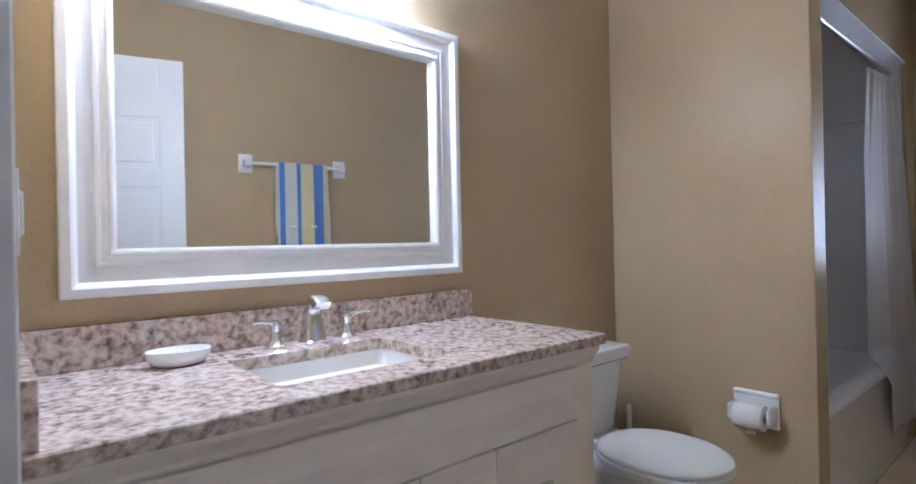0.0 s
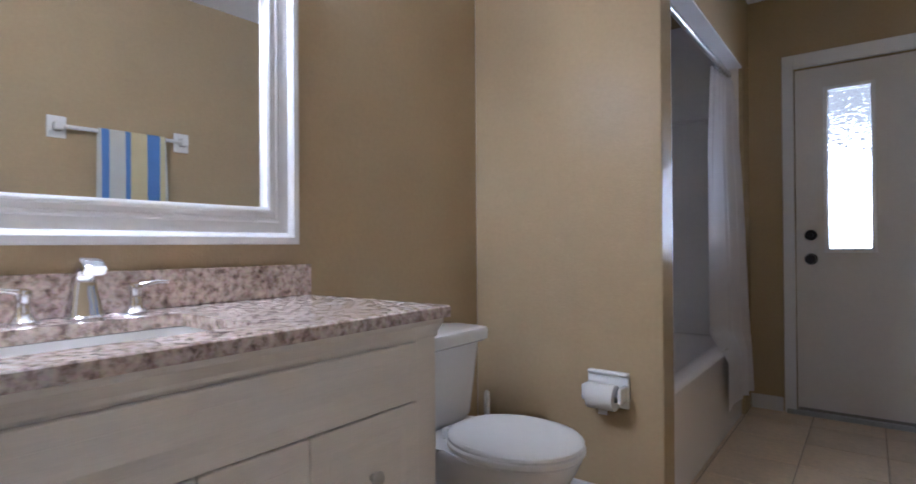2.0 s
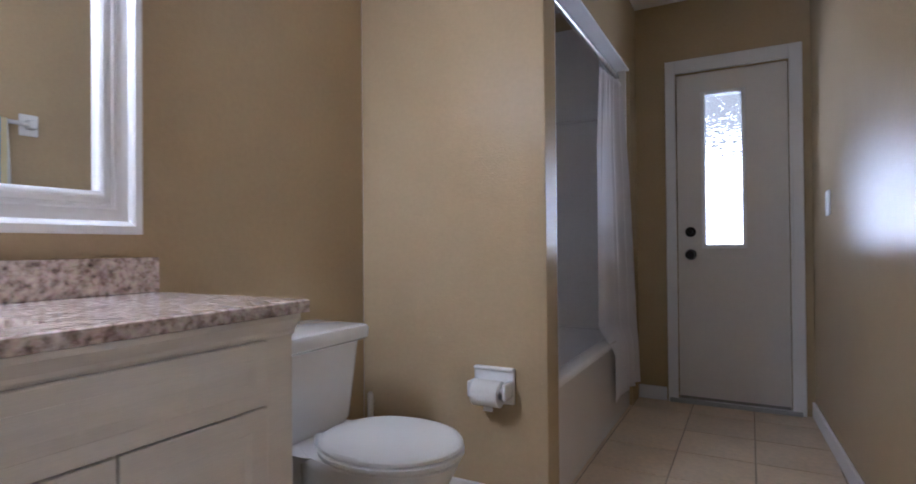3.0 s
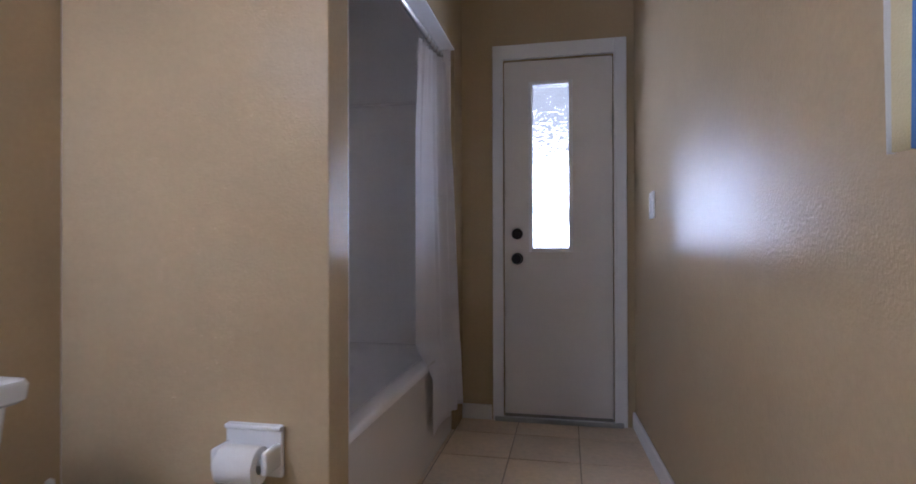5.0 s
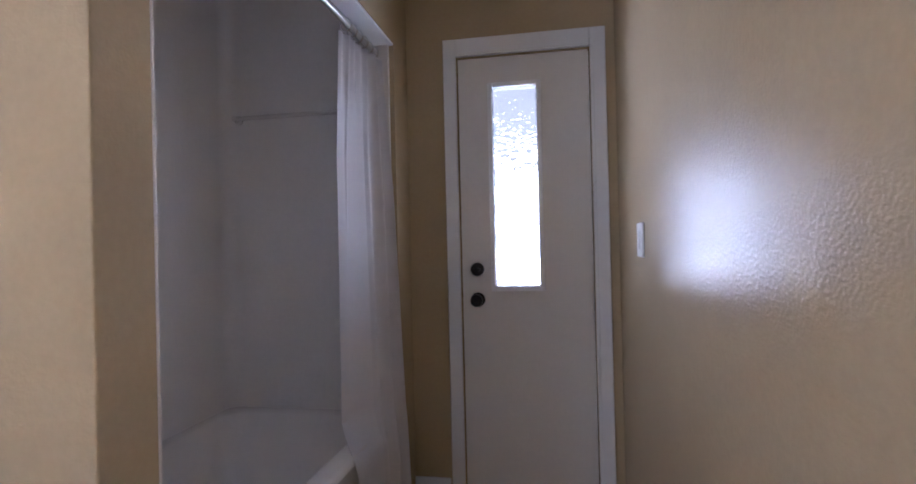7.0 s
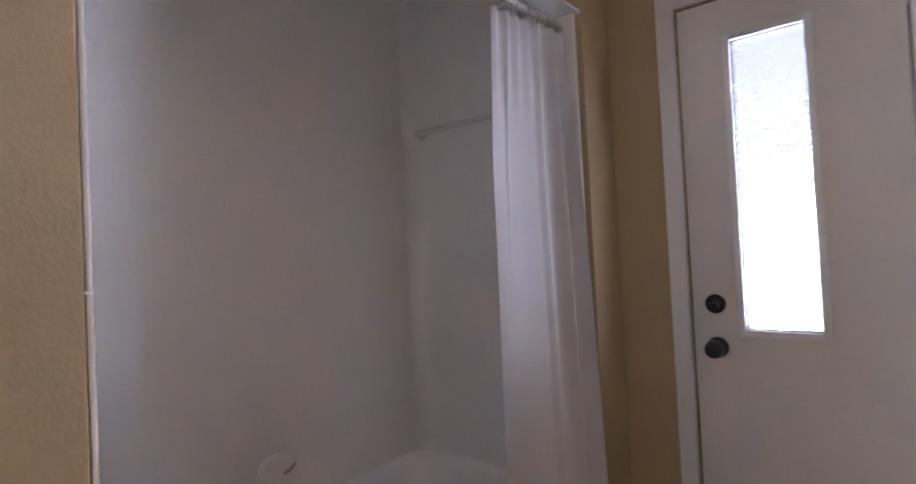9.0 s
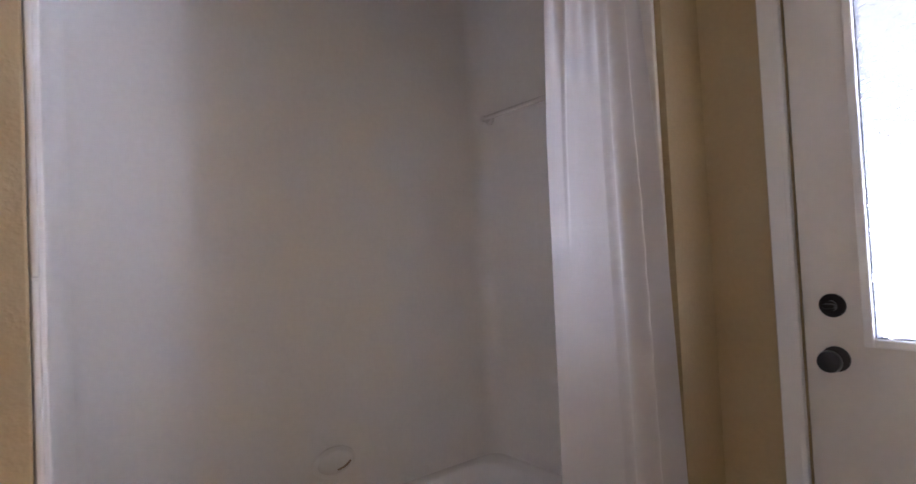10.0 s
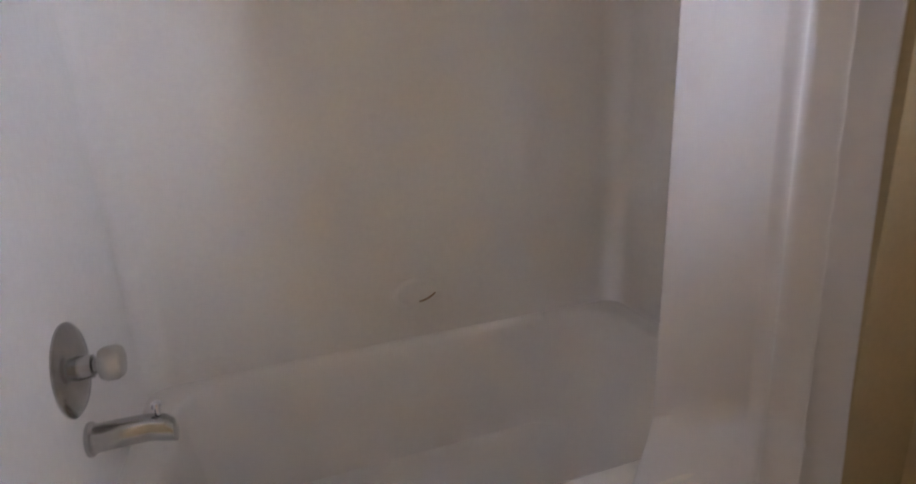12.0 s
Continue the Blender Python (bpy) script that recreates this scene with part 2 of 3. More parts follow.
structure("wall_hall_side", boxes(((-0.6, HALL, 0), (-0.5, Y0 - 0.12, CZ))), PAINT, "plain side wall of the hall")
structure("ceiling_hall", boxes(((-0.6, HALL, CZ), (-0.12, Y0 - 0.12, CZ + 0.1))), CEIL, "white hall ceiling", "ceiling")
floor = structure("floor", boxes(((-0.6, HALL, -0.1), (XE, Y0 - 0.12, -0.004)), ((-0.12, Y0 - 0.12, -0.1), (XE, D + 0.14, -0.004))), GROUT, "beige ceramic tiled floor with tan grout", "floor")


def baseboard(lo, hi, axis, face):
    """A board with an eased top edge."""
    bm = box(bmesh.new(), lo, hi, 0.004)
    if lo[0] > W - 0.1:
        skewed(bm)
    return structure("baseboard", bm, TRIM, "white painted wooden baseboard", "baseboard")


baseboard((PX, D - 0.014, 0), (0.985, D, 0.085), 0, 1)
baseboard((W - 0.014, -0.45, 0), (W, D - 0.0, 0.085), 1, 0)
baseboard((0.0, P0 - 0.014, 0), (PX, P0, 0.085), 0, 0)
baseboard((0.0, 0.02, 0), (0.014, P0 - 0.014, 0.085), 1, 0)
baseboard((PX, P0 - 0.014, 0), (PX + 0.014, P1, 0.085), 1, 0)

# entry casing and open panelled door
casing = structure("trim_entry", boxes(((0.64, Y0 - 0.12, 0), (0.655, Y0 - 0.001, 2.06)), bevel=0.003), TRIM,
                   "white painted casing of the entry opening", "trim")


def panel_door():
    d = tagged(new("door_2"), "white six-panel interior door standing open against the wall", "door", kind="structure")
    d.location, d.rotation_euler = (1.80, -1.265, 0), (0, 0, 0.264)
    x0, x1, ya, yb = -0.037, 0.0, 0.0, 0.767
    part("slab", boxes(((x0 + 0.006, ya, 0.01), (x1, yb, 2.064))), TRIM, d)
    rails = [(0.01, 0.24), (0.86, 0.99), (1.42, 1.52), (1.77, 2.064)]
    for z0, z1 in rails:
        part("rail", box(bmesh.new(), (x0, ya + 0.10, z0), (x0 + 0.008, yb - 0.11, z1), 0.002), TRIM, d)
    mid = (ya + yb) / 2
    for y0, y1 in ((ya, ya + 0.10), (yb - 0.11, yb)):
        part("stile", box(bmesh.new(), (x0, y0, 0.01), (x0 + 0.008, y1, 2.064), 0.002), TRIM, d)
    for (a, z0), (z1, b) in zip(rails, rails[1:]):
        part("mullion", box(bmesh.new(), (x0, mid - 0.05, z0), (x0 + 0.008, mid + 0.05, z1), 0.002), TRIM, d)
        for y0, y1 in ((ya + 0.10, mid - 0.05), (mid + 0.05, yb - 0.11)):
            part("raised_panel", box(bmesh.new(), (x0 + 0.002, y0 + 0.025, z0 + 0.025), (x0 + 0.01, y1 - 0.025, z1 - 0.025), 0.006), TRIM, d)
    return d


panel_door()


# ---- outside door ----
def outside_door():
    d = tagged(new("door_1"), "off-white outside door with a tall pebbled glass strip", "door", kind="structure")
    gx0, gx1, gz0, gz1 = 1.218, 1.418, 0.972, 1.882
    y0, y1 = D - 0.010, D + 0.034
    a, b = DX0 + 0.007, DX1 - 0.007
    part("slab", boxes(((a, y0, 0.045), (gx0, y1, DZ - 0.008)), ((gx1, y0, 0.045), (b, y1, DZ - 0.008)),
                       ((gx0, y0, 0.045), (gx1, y1, gz0)), ((gx0, y0, gz1), (gx1, y1, DZ - 0.008))), DOOR, d)
    fr = 0.022
    for lo, hi in (((gx0 - fr, gz0 - fr), (gx0, gz1 + fr)), ((gx1, gz0 - fr), (gx1 + fr, gz1 + fr)), ((gx0, gz0 - fr), (gx1, gz0)), ((gx0, gz1), (gx1, gz1 + fr))):
        part("glazing_bead", box(bmesh.new(), (lo[0], y0 - 0.009, lo[1]), (hi[0], y0 + 0.002, hi[1]), 0.004), TRIM, d)
    pane = part("pane", boxes(((gx0, y0 + 0.002, gz0), (gx1, y0 + 0.007, gz1))), GLASS, d, "pebbled obscure glass pane")
    pane.visible_shadow = False
    # added dark strips keep the reveal behind the pane from showing bright
    for lo, hi in (((gx0, gz0), (gx0 + 0.003, gz1)), ((gx1 - 0.003, gz0), (gx1, gz1)), ((gx0 + 0.003, gz0), (gx1 - 0.003, gz0 + 0.003)), ((gx0 + 0.003, gz1 - 0.003), (gx1 - 0.003, gz1))):
        part("reveal_dimmer", boxes(((lo[0], y0 + 0.008, lo[1]), (hi[0], y1, hi[1]))), REVEAL_DARK, d, "dark strip added to dim the lit reveal")
    for nm, z, r in (("deadbolt", 1.052, 0.031), ("door_knob", 0.913, 0.033)):
        k = part(nm, lathe([(r, 0), (r, -0.005), (r - 0.006, -0.010), (r * 0.45, -0.013)] +
                           ([(0.012, -0.03), (0.024, -0.036), (0.029, -0.048), (0.026, -0.060), (0.012, -0.066)] if nm == "door_knob" else [(0.014, -0.022), (0.01, -0.024)]),
                           (1.132, y0, z), "y"), BRONZE, d, "dark bronze round " + nm.replace("_", " "), True)
        if nm == "deadbolt":
            part("thumb_turn", box(bmesh.new(), (1.119, y0 - 0.036, z - 0.006), (1.145, y0 - 0.018, z + 0.006), 0.003), BRONZE, k)
    part("door_sweep", box(bmesh.new(), (a, y0 - 0.004, 0.028), (b, y1, 0.044), 0.002), SWEEP, d, "grey rubber door sweep")
    return d


outside_door()
structure("threshold", box(bmesh.new(), (DX0 - 0.05, D - 0.03, 0.0), (DX1 + 0.05, D + 0.13, 0.026), 0.004), SILL, "grey metal threshold under the outside door", "threshold")


def casing_loop():
    """Flat casing with a stepped inner edge, mitred at the corners."""
    t = tagged(new("trim_door"), "white painted wooden casing round the outside door", "trim", kind="structure")
    x0, x1, zt = 0.993, 1.725, 2.118
    for nm, lo, hi in (("casing_side", (x0, D - 0.017, 0), (DX0 - 0.002, D - 0.001, zt)), ("casing_side", (DX1 + 0.002, D - 0.017, 0), (x1, D - 0.001, zt)),
                       ("casing_head", (DX0 - 0.002, D - 0.017, DZ + 0.004), (DX1 + 0.002, D - 0.001, zt))):
        part(nm, box(bmesh.new(), lo, hi, 0.004), TRIM, t)
    for lo, hi in (((DX0 - 0.016, D - 0.023, 0), (DX0 - 0.002, D - 0.016, DZ + 0.016)), ((DX1 + 0.002, D - 0.023, 0), (DX1 + 0.016, D - 0.016, DZ + 0.016)),
                   ((DX0 - 0.002, D - 0.023, DZ + 0.004), (DX1 + 0.002, D - 0.016, DZ + 0.016))):
        part("stop_bead", box(bmesh.new(), lo, hi, 0.003), TRIM, t)
    for lo, hi in (((DX0, D + 0.036, 0.026), (DX0 + 0.02, D + 0.14, DZ)), ((DX1 - 0.02, D + 0.036, 0.026), (DX1, D + 0.14, DZ)), ((DX0, D + 0.036, DZ - 0.02), (DX1, D + 0.14, DZ))):
        part("jamb", box(bmesh.new(), lo, hi), TRIM, t)


casing_loop()

# glowing panels for the daylight outside: bright yard below, dim porch shade above
tagged(part("backdrop", boxes(((-2.5, 5.2, -0.3), (5.0, 5.22, 1.82))), glow("bright_yard", (0.97, 0.97, 1.04), 7.5)), "glowing panel for the bright sunlit yard beyond the door", "backdrop", kind="structure")
tagged(part("backdrop", boxes(((-2.5, 5.2, 1.82), (5.0, 5.22, 4.2))), glow("porch_shade_glow", (1.0, 0.97, 0.96), 0.22)), "dim glowing panel for the porch shade beyond the door", "backdrop", kind="structure")
structure("ground", boxes(((-3, D + 0.14, -0.35), (5.5, 6.0, -0.30))), GROUT, "plain ground outside the door", "ground")
# added out of view: gives the glass cell edges something dark to refract
structure("unseen_porch_slab", boxes(((-2.5, D + 0.14, 2.75), (5.0, 4.4, 2.8))), SHADOW_TONE, "unseen dark slab added to darken the glass cell edges", "eaves")


# ---- tub alcove ----
def surround():
    s = thing("tub_surround", "off-white moulded acrylic tub surround in three panels", "tub surround")
    t = 0.018
    part("back_panel", boxes(((0.0, P1, 0.40), (t, END, 2.36)), bevel=0.003), FIBRE, s)
    part("faucet_panel", boxes(((t, P1, 0.40), (PX - 0.03, P1 + t, 2.36)), bevel=0.003), FIBRE, s)
    part("end_panel", boxes(((t, END - t, 0.40), (PX - 0.02, END, 2.36)), bevel=0.003), FIBRE, s)
    for y, sgn in ((P1 + t, 1), (END - t, -1)):
        r, loops = 0.06, []
        for z in (0.452, 2.36):
            arc = [(t + r - r * math.cos(radians(a)), y + sgn * (r - r * math.sin(radians(a))), z) for a in range(0, 91, 10)]
            loops.append(arc + [(t, y, z)])
        part("cove_corner", rings(loops), FIBRE, s, smooth=True)
    for y, n in ((P1 + 0.004, 1),):
        for z0, z1 in ((0.43, 1.222), (1.226, 2.05)):
            part("edge_trim", box(bmesh.new(), (PX - 0.03, y - 0.003, z0), (PX - 0.002, y + 0.006, z1), 0.003, 2), TUBMAT, s, "glossy white edge trim", True)
    dish = part("soap_ledge", rings([[(t - 0.002 + dx, 1.79 + ry * math.cos(a), 0.595 + rz * math.sin(a)) for a in [2 * math.pi * i / 28 for i in range(28)]]
                                     for dx, ry, rz in ((0, 0.075, 0.05), (0.006, 0.073, 0.048), (0.010, 0.060, 0.036), (0.004, 0.045, 0.024))]), FIBRE, s, "shallow moulded soap ledge", True)
    # thin brown line along the right half of the ledge
    LIP_BROWN = mat("lip_brown", (0.50, 0.38, 0.28), 0.6, vary=0.2)
    part("ledge_lip", tube([(t + 0.004 + 0.022 * math.sin(math.pi * i / 10), 1.735 + 0.011 * i, 0.578 + 0.010 * (i / 5 - 1) ** 2) for i in range(5, 11)], 0.0028), LIP_BROWN, dish, smooth=True)
    return s


surround()


def towel_rail():
    b = thing("towel_rail", "white moulded towel rail on the tub end panel", "towel rail")
    y = END - 0.018
    part("bar", tube([(0.085, y - 0.035, 1.755), (0.40, y - 0.035, 1.755), (0.70, y - 0.035, 1.755)], 0.009), TUBMAT, b, smooth=True)
    for x in (0.085, 0.70):
        part("post", lathe([(0.02, 0), (0.02, -0.008), (0.012, -0.015), (0.012, -0.045)], (x, y, 1.755), "y", 20), TUBMAT, b, smooth=True)


towel_rail()


def tub():
    b = thing("bathtub", "white enamelled alcove bathtub with a plain apron", "bathtub")
    x0, x1, y0, y1, z = 0.0, PX - 0.008, P1, END, 0.455
    loops = [rrect(x0 + 0.002, x1 - 0.012, y0 + 0.002, y1 - 0.002, 0.01, 0.0), rrect(x0 + 0.002, x1 - 0.004, y0 + 0.002, y1 - 0.002, 0.012, z - 0.03),
             rrect(x0 + 0.002, x1, y0 + 0.002, y1 - 0.002, 0.012, z - 0.024), rrect(x0 + 0.002, x1 - 0.002, y0 + 0.002, y1 - 0.002, 0.014, z - 0.014),
             rrect(x0 + 0.002, x1 - 0.008, y0 + 0.002, y1 - 0.002, 0.014, z - 0.005), rrect(x0 + 0.002, x1 - 0.018, y0 + 0.002, y1 - 0.002, 0.014, z),
             rrect(x0 + 0.055, x1 - 0.075, y0 + 0.09, y1 - 0.08, 0.10, z), rrect(x0 + 0.065, x1 - 0.085, y0 + 0.10, y1 - 0.09, 0.10, z - 0.008),
             rrect(x0 + 0.075, x1 - 0.095, y0 + 0.11, y1 - 0.11, 0.11, z - 0.04), rrect(x0 + 0.12, x1 - 0.13, y0 + 0.17, y1 - 0.28, 0.13, 0.13),
             rrect(x0 + 0.17, x1 - 0.18, y0 + 0.23, y1 - 0.36, 0.12, 0.095)]
    part("shell", rings(loops), TUBMAT, b, smooth=True)
    part("overflow_plate", lathe([(0.036, 0), (0.036, 0.006), (0.028, 0.011), (0.006, 0.012)], (0.40, P1 + 0.128, 0.34), "y"), CHROME, b, "chrome overflow plate", True)
    part("drain", lathe([(0.035, 0), (0.034, 0.004), (0.02, 0.005), (0.004, 0.003)], (0.40, P1 + 0.33, 0.096)), CHROME, b, "chrome drain", True)


tub()
FW = P1 + 0.018


def valve():
    v = thing("shower_valve", "chrome shower valve with an oval plate and clear knob", "shower valve")
    part("escutcheon", lathe([(0.083, 0), (0.083, 0.003), (0.076, 0.008), (0.05, 0.012), (0.03, 0.014)], (0.460, FW, 0.74), "y", 40), SATIN, v, smooth=True)
    part("stem", lathe([(0.022, 0.012), (0.020, 0.035), (0.014, 0.037), (0.014, 0.045)], (0.460, FW, 0.74), "y", 24), SATIN, v, smooth=True)
    prof = [(0.014, 0.043), (0.027, 0.047), (0.031, 0.055), (0.031, 0.072), (0.026, 0.080), (0.012, 0.083)]
    part("knob", lathe(prof, (0.460, FW, 0.74), "y", 12), NICKEL, v, "faceted knob", True)


def spout():
    s = thing("tub_spout", "chrome tub spout with a diverter pull", "tub spout")
    z = 0.60
    part("collar", lathe([(0.031, 0), (0.031, 0.006), (0.026, 0.010)], (0.460, FW, z), "y", 24), SATIN, s, smooth=True)
    loops = []
    for y, w, zt, zb in ((0.008, 0.026, 0.026, -0.026), (0.05, 0.025, 0.026, -0.025), (0.10, 0.024, 0.025, -0.026), (0.125, 0.023, 0.018, -0.034), (0.137, 0.020, 0.006, -0.038), (0.139, 0.014, -0.006, -0.038)):
        loops.append([(0.460 + w * math.cos(a), FW + y, z + (zt + zb) / 2 + (zt - zb) / 2 * math.sin(a)) for a in [2 * math.pi * i / 24 for i in range(24)]])
    part("body", rings(loops), SATIN, s, smooth=True)
    part("diverter_pull", lathe([(0.005, 0), (0.005, 0.014), (0.009, 0.016), (0.009, 0.024), (0.004, 0.026)], (0.460, FW + 0.115, z + 0.022), "z", 16), CHROME, s, smooth=True)


valve()
spout()


# ---- shower curtain and rod ----
ROD = 0.745


def curtain_rod():
    r = thing("curtain_rod", "brushed metal tension rod across the tub opening", "curtain rod")
    part("rod", tube([(ROD, P1 + 0.001, 2.0), (ROD, 1.8, 2.0), (ROD, END - 0.001, 2.0)], 0.0125), NICKEL, r, smooth=True)
    for y, s in ((P1, 1), (END, -1)):
        part("flange", lathe([(0.030, 0), (0.030, 0.004 * s), (0.018, 0.014 * s)], (ROD, y + 0.0005 * s, 2.0), "y"), NICKEL, r, smooth=True)


curtain_rod()


def curtain():
    c = thing("shower_curtain", "white cloth shower curtain pushed to the tub's end, in soft folds", "curtain")
    cols, rws, loops = 190, 60, []
    for j in range(rws + 1):
        v = j / rws
        z = 1.965 - 1.80 * v
        # the hem hangs outside the tub, so the cloth bends out over the rim
        over = min(1.0, max(0.0, (0.53 - z) / 0.13))
        over = over * over * (3 - 2 * over)
        line = []
        for i in range(cols + 1):
            u = i / cols
            lx, ly = 0.722 - 0.018 * min(1, 4 * v) + 0.128 * over, 2.098 - 0.020 * v - 0.17 * over
            rx, ry = 0.765 + 0.075 * v, 2.452 - 0.03 * v
            near = max(0.0, (u - 0.52) / 0.48)
            fold = 0.036 * near ** 0.7 * math.sin(2 * math.pi * 2.3 * near + 0.4) + 0.005 * math.sin(2 * math.pi * (1.6 * u + 0.1) + 1.2 * v)
            crease = 0.014 * math.exp(-((u - 0.17 + 0.04 * v) / 0.016) ** 2) * max(0.0, 1 - 2.4 * v)
            hem = 0.0025 * math.sin(2 * math.pi * 46 * v) * math.exp(-((near - 0.50) / 0.05) ** 2) * min(1, 2 * v)
            pleat = 0.008 * math.sin(2 * math.pi * 7.0 * u) * max(0.0, 1 - 6 * v)
            line.append((lx + (rx - lx) * u + (fold + crease) * (0.45 + 0.55 * min(1, 3 * v)) + pleat + hem,
                         ly + (ry - ly) * u + 0.014 * near * math.cos(2 * math.pi * 2.3 * near), z))
        loops.append(line)
    bm = rings(loops, close=False)
    cloth = part("cloth", bm, CURTAIN, c, smooth=True)
    solid = cloth.modifiers.new("thickness", "SOLIDIFY")
    solid.thickness = 0.002
    for i in range(6):
        y = 2.12 + 0.30 * i / 5
        part("ring", tube([(ROD + 0.021 * math.cos(a), y, 1.992 + 0.026 * math.sin(a)) for a in [2 * math.pi * k / 18 for k in range(19)]], 0.0022, 8), CHROME, c, smooth=True)


curtain()


# ---- vanity ----
def vanity():
    v = thing("vanity_cabinet", "cream painted bathroom vanity cabinet with crown moulding, drawers and doors", "cabinet")
    y0, y1, xf = Y0 + 0.002, -0.022, 0.535
    part("body", boxes(((0.002, y0, 0.09), (xf - 0.02, y1, 0.787)), ((0.002, y0, 0.787), (xf - 0.02, -0.95, 0.827)), ((0.002, -0.38, 0.787), (xf - 0.02, y1, 0.827)), bevel=0.002), CABINET, v)
    # shade under the cabinet is put into this near-black colour
    part("toe_kick", boxes(((0.002, y0, 0.0), (xf - 0.08, y1 - 0.005, 0.09))), SHADOW_TONE, v, "recessed toe kick, its shade painted near-black")
    part("face_frame", boxes(((xf - 0.02, y0, 0.09), (xf, y1, 0.787)), bevel=0.002), CABINET, v)
    prof = [(0.000, 0.827), (0.026, 0.827), (0.026, 0.816), (0.020, 0.808), (0.010, 0.794), (0.008, 0.786), (0.004, 0.780), (0.000, 0.780)]
    loops = [[(xf - 0.02 + 0.0 + dx + (0.02 if dx > 0 else 0), y, z) for dx, z in prof] for y in (y0, y1)]
    part("crown_moulding", rings(loops), CABINET, v)
    loops = [[(x, y1 + (dx if dx > 0 else -0.001), z) for dx, z in prof] for x in (0.003, xf)]
    part("crown_moulding", rings(loops), CABINET, v)

    def front(name, a, b, z0, z1, rail):
        f = part(name, box(bmesh.new(), (xf, a, z0), (xf + 0.016, b, z1), 0.003), CABINET, v)
        m = rail + 0.022
        loops = [[(xf + x, y, z) for y, z in ((a + k, z0 + k), (b - k, z0 + k), (b - k, z1 - k), (a + k, z1 - k))]
                 for x, k in ((0.015, rail - 0.002), (0.0168, rail), (0.0172, rail + 0.003), (0.0205, m))]
        part("raised_panel", rings(loops), CABINET, f)
        return f

    def knob(f, y, z):
        part("knob", lathe([(0.008, 0), (0.006, 0.010), (0.015, 0.014), (0.017, 0.020), (0.012, 0.026), (0.003, 0.028)], (xf + 0.0200, y, z), "x", 20), NICKEL, f, "round metal knob", True)

    front("false_front", -1.165, -0.105, 0.642, 0.778, 0.034)
    for a, b in ((-0.414, -0.105), (-1.165, -0.856)):
        for z0, z1 in ((0.388, 0.638), (0.130, 0.384)):
            knob(front("drawer", a, b, z0, z1, 0.045), (a + b) / 2, (z0 + z1) / 2)
    for a, b, ky in ((-0.633, -0.418, -0.600), (-0.852, -0.637, -0.670)):
        knob(front("door", a, b, 0.130, 0.638, 0.045), ky, 0.56)


vanity()


def countertop():
    c = thing("countertop", "pink-brown speckled granite vanity top with backsplash", "countertop")
    x1, y0, y1, z0, z1 = 0.57, Y0 + 0.001, 0.0, 0.829, 0.857
    sx0, sx1, sy0, sy1 = SINK
    n = 6
    outer_t, outer_b = [rrect(0.001, x1, y0, y1, 0.004, z, n) for z in (z1, z0)]
    outer_m = rrect(0.001, x1 - 0.003, y0, y1 - 0.003, 0.004, z1, n)
    outer_t = rrect(0.001, x1, y0, y1, 0.004, z1 - 0.003, n)
    inner_t, inner_b = [rrect(sx0, sx1, sy0, sy1, 0.018, z, n) for z in (z1, z0)]
    part("slab", rings([inner_b, inner_t, outer_m, outer_t, outer_b, inner_b], cap=False), STONE, c)
    part("backsplash", box(bmesh.new(), (0.001, y0, z1), (0.021, -0.002, 0.952), 0.002), STONE, c)
    part("side_splash", box(bmesh.new(), (0.021, y0, z1), (0.555, y0 + 0.020, 0.952), 0.002), STONE, c)


SINK = (0.160, 0.462, -0.888, -0.470)
countertop()


def sink():
    s = thing("sink", "white rectangular undermount sink in the granite top", "sink")
    a, b, c, d = SINK
    e = 0.004
    loops = [rrect(a - 0.012, b + 0.012, c - 0.012, d + 0.012, 0.03, 0.827), rrect(a - e, b + e, c - e, d + e, 0.024, 0.827), rrect(a - e + 0.004, b + e - 0.004, c - e + 0.006, d + e - 0.006, 0.03, 0.787),
             rrect(a + 0.012, b - 0.012, c + 0.02, d - 0.02, 0.04, 0.752), rrect(a + 0.05, b - 0.05, c + 0.07, d - 0.07, 0.05, 0.735), rrect(a + 0.12, b - 0.12, c + 0.18, d - 0.18, 0.03, 0.731)]
    bm = rings(loops, cap=False)
    bm.faces.new([v for v in bm.verts][-len(loops[-1]):])
    part("bowl", bm, CERAMIC, s, smooth=True)
    part("drain", lathe([(0.024, 0), (0.024, 0.003), (0.016, 0.005), (0.002, 0.005)], ((a + b) / 2, (c + d) / 2, 0.7315)), CHROME, s, "chrome drain", True)


sink()


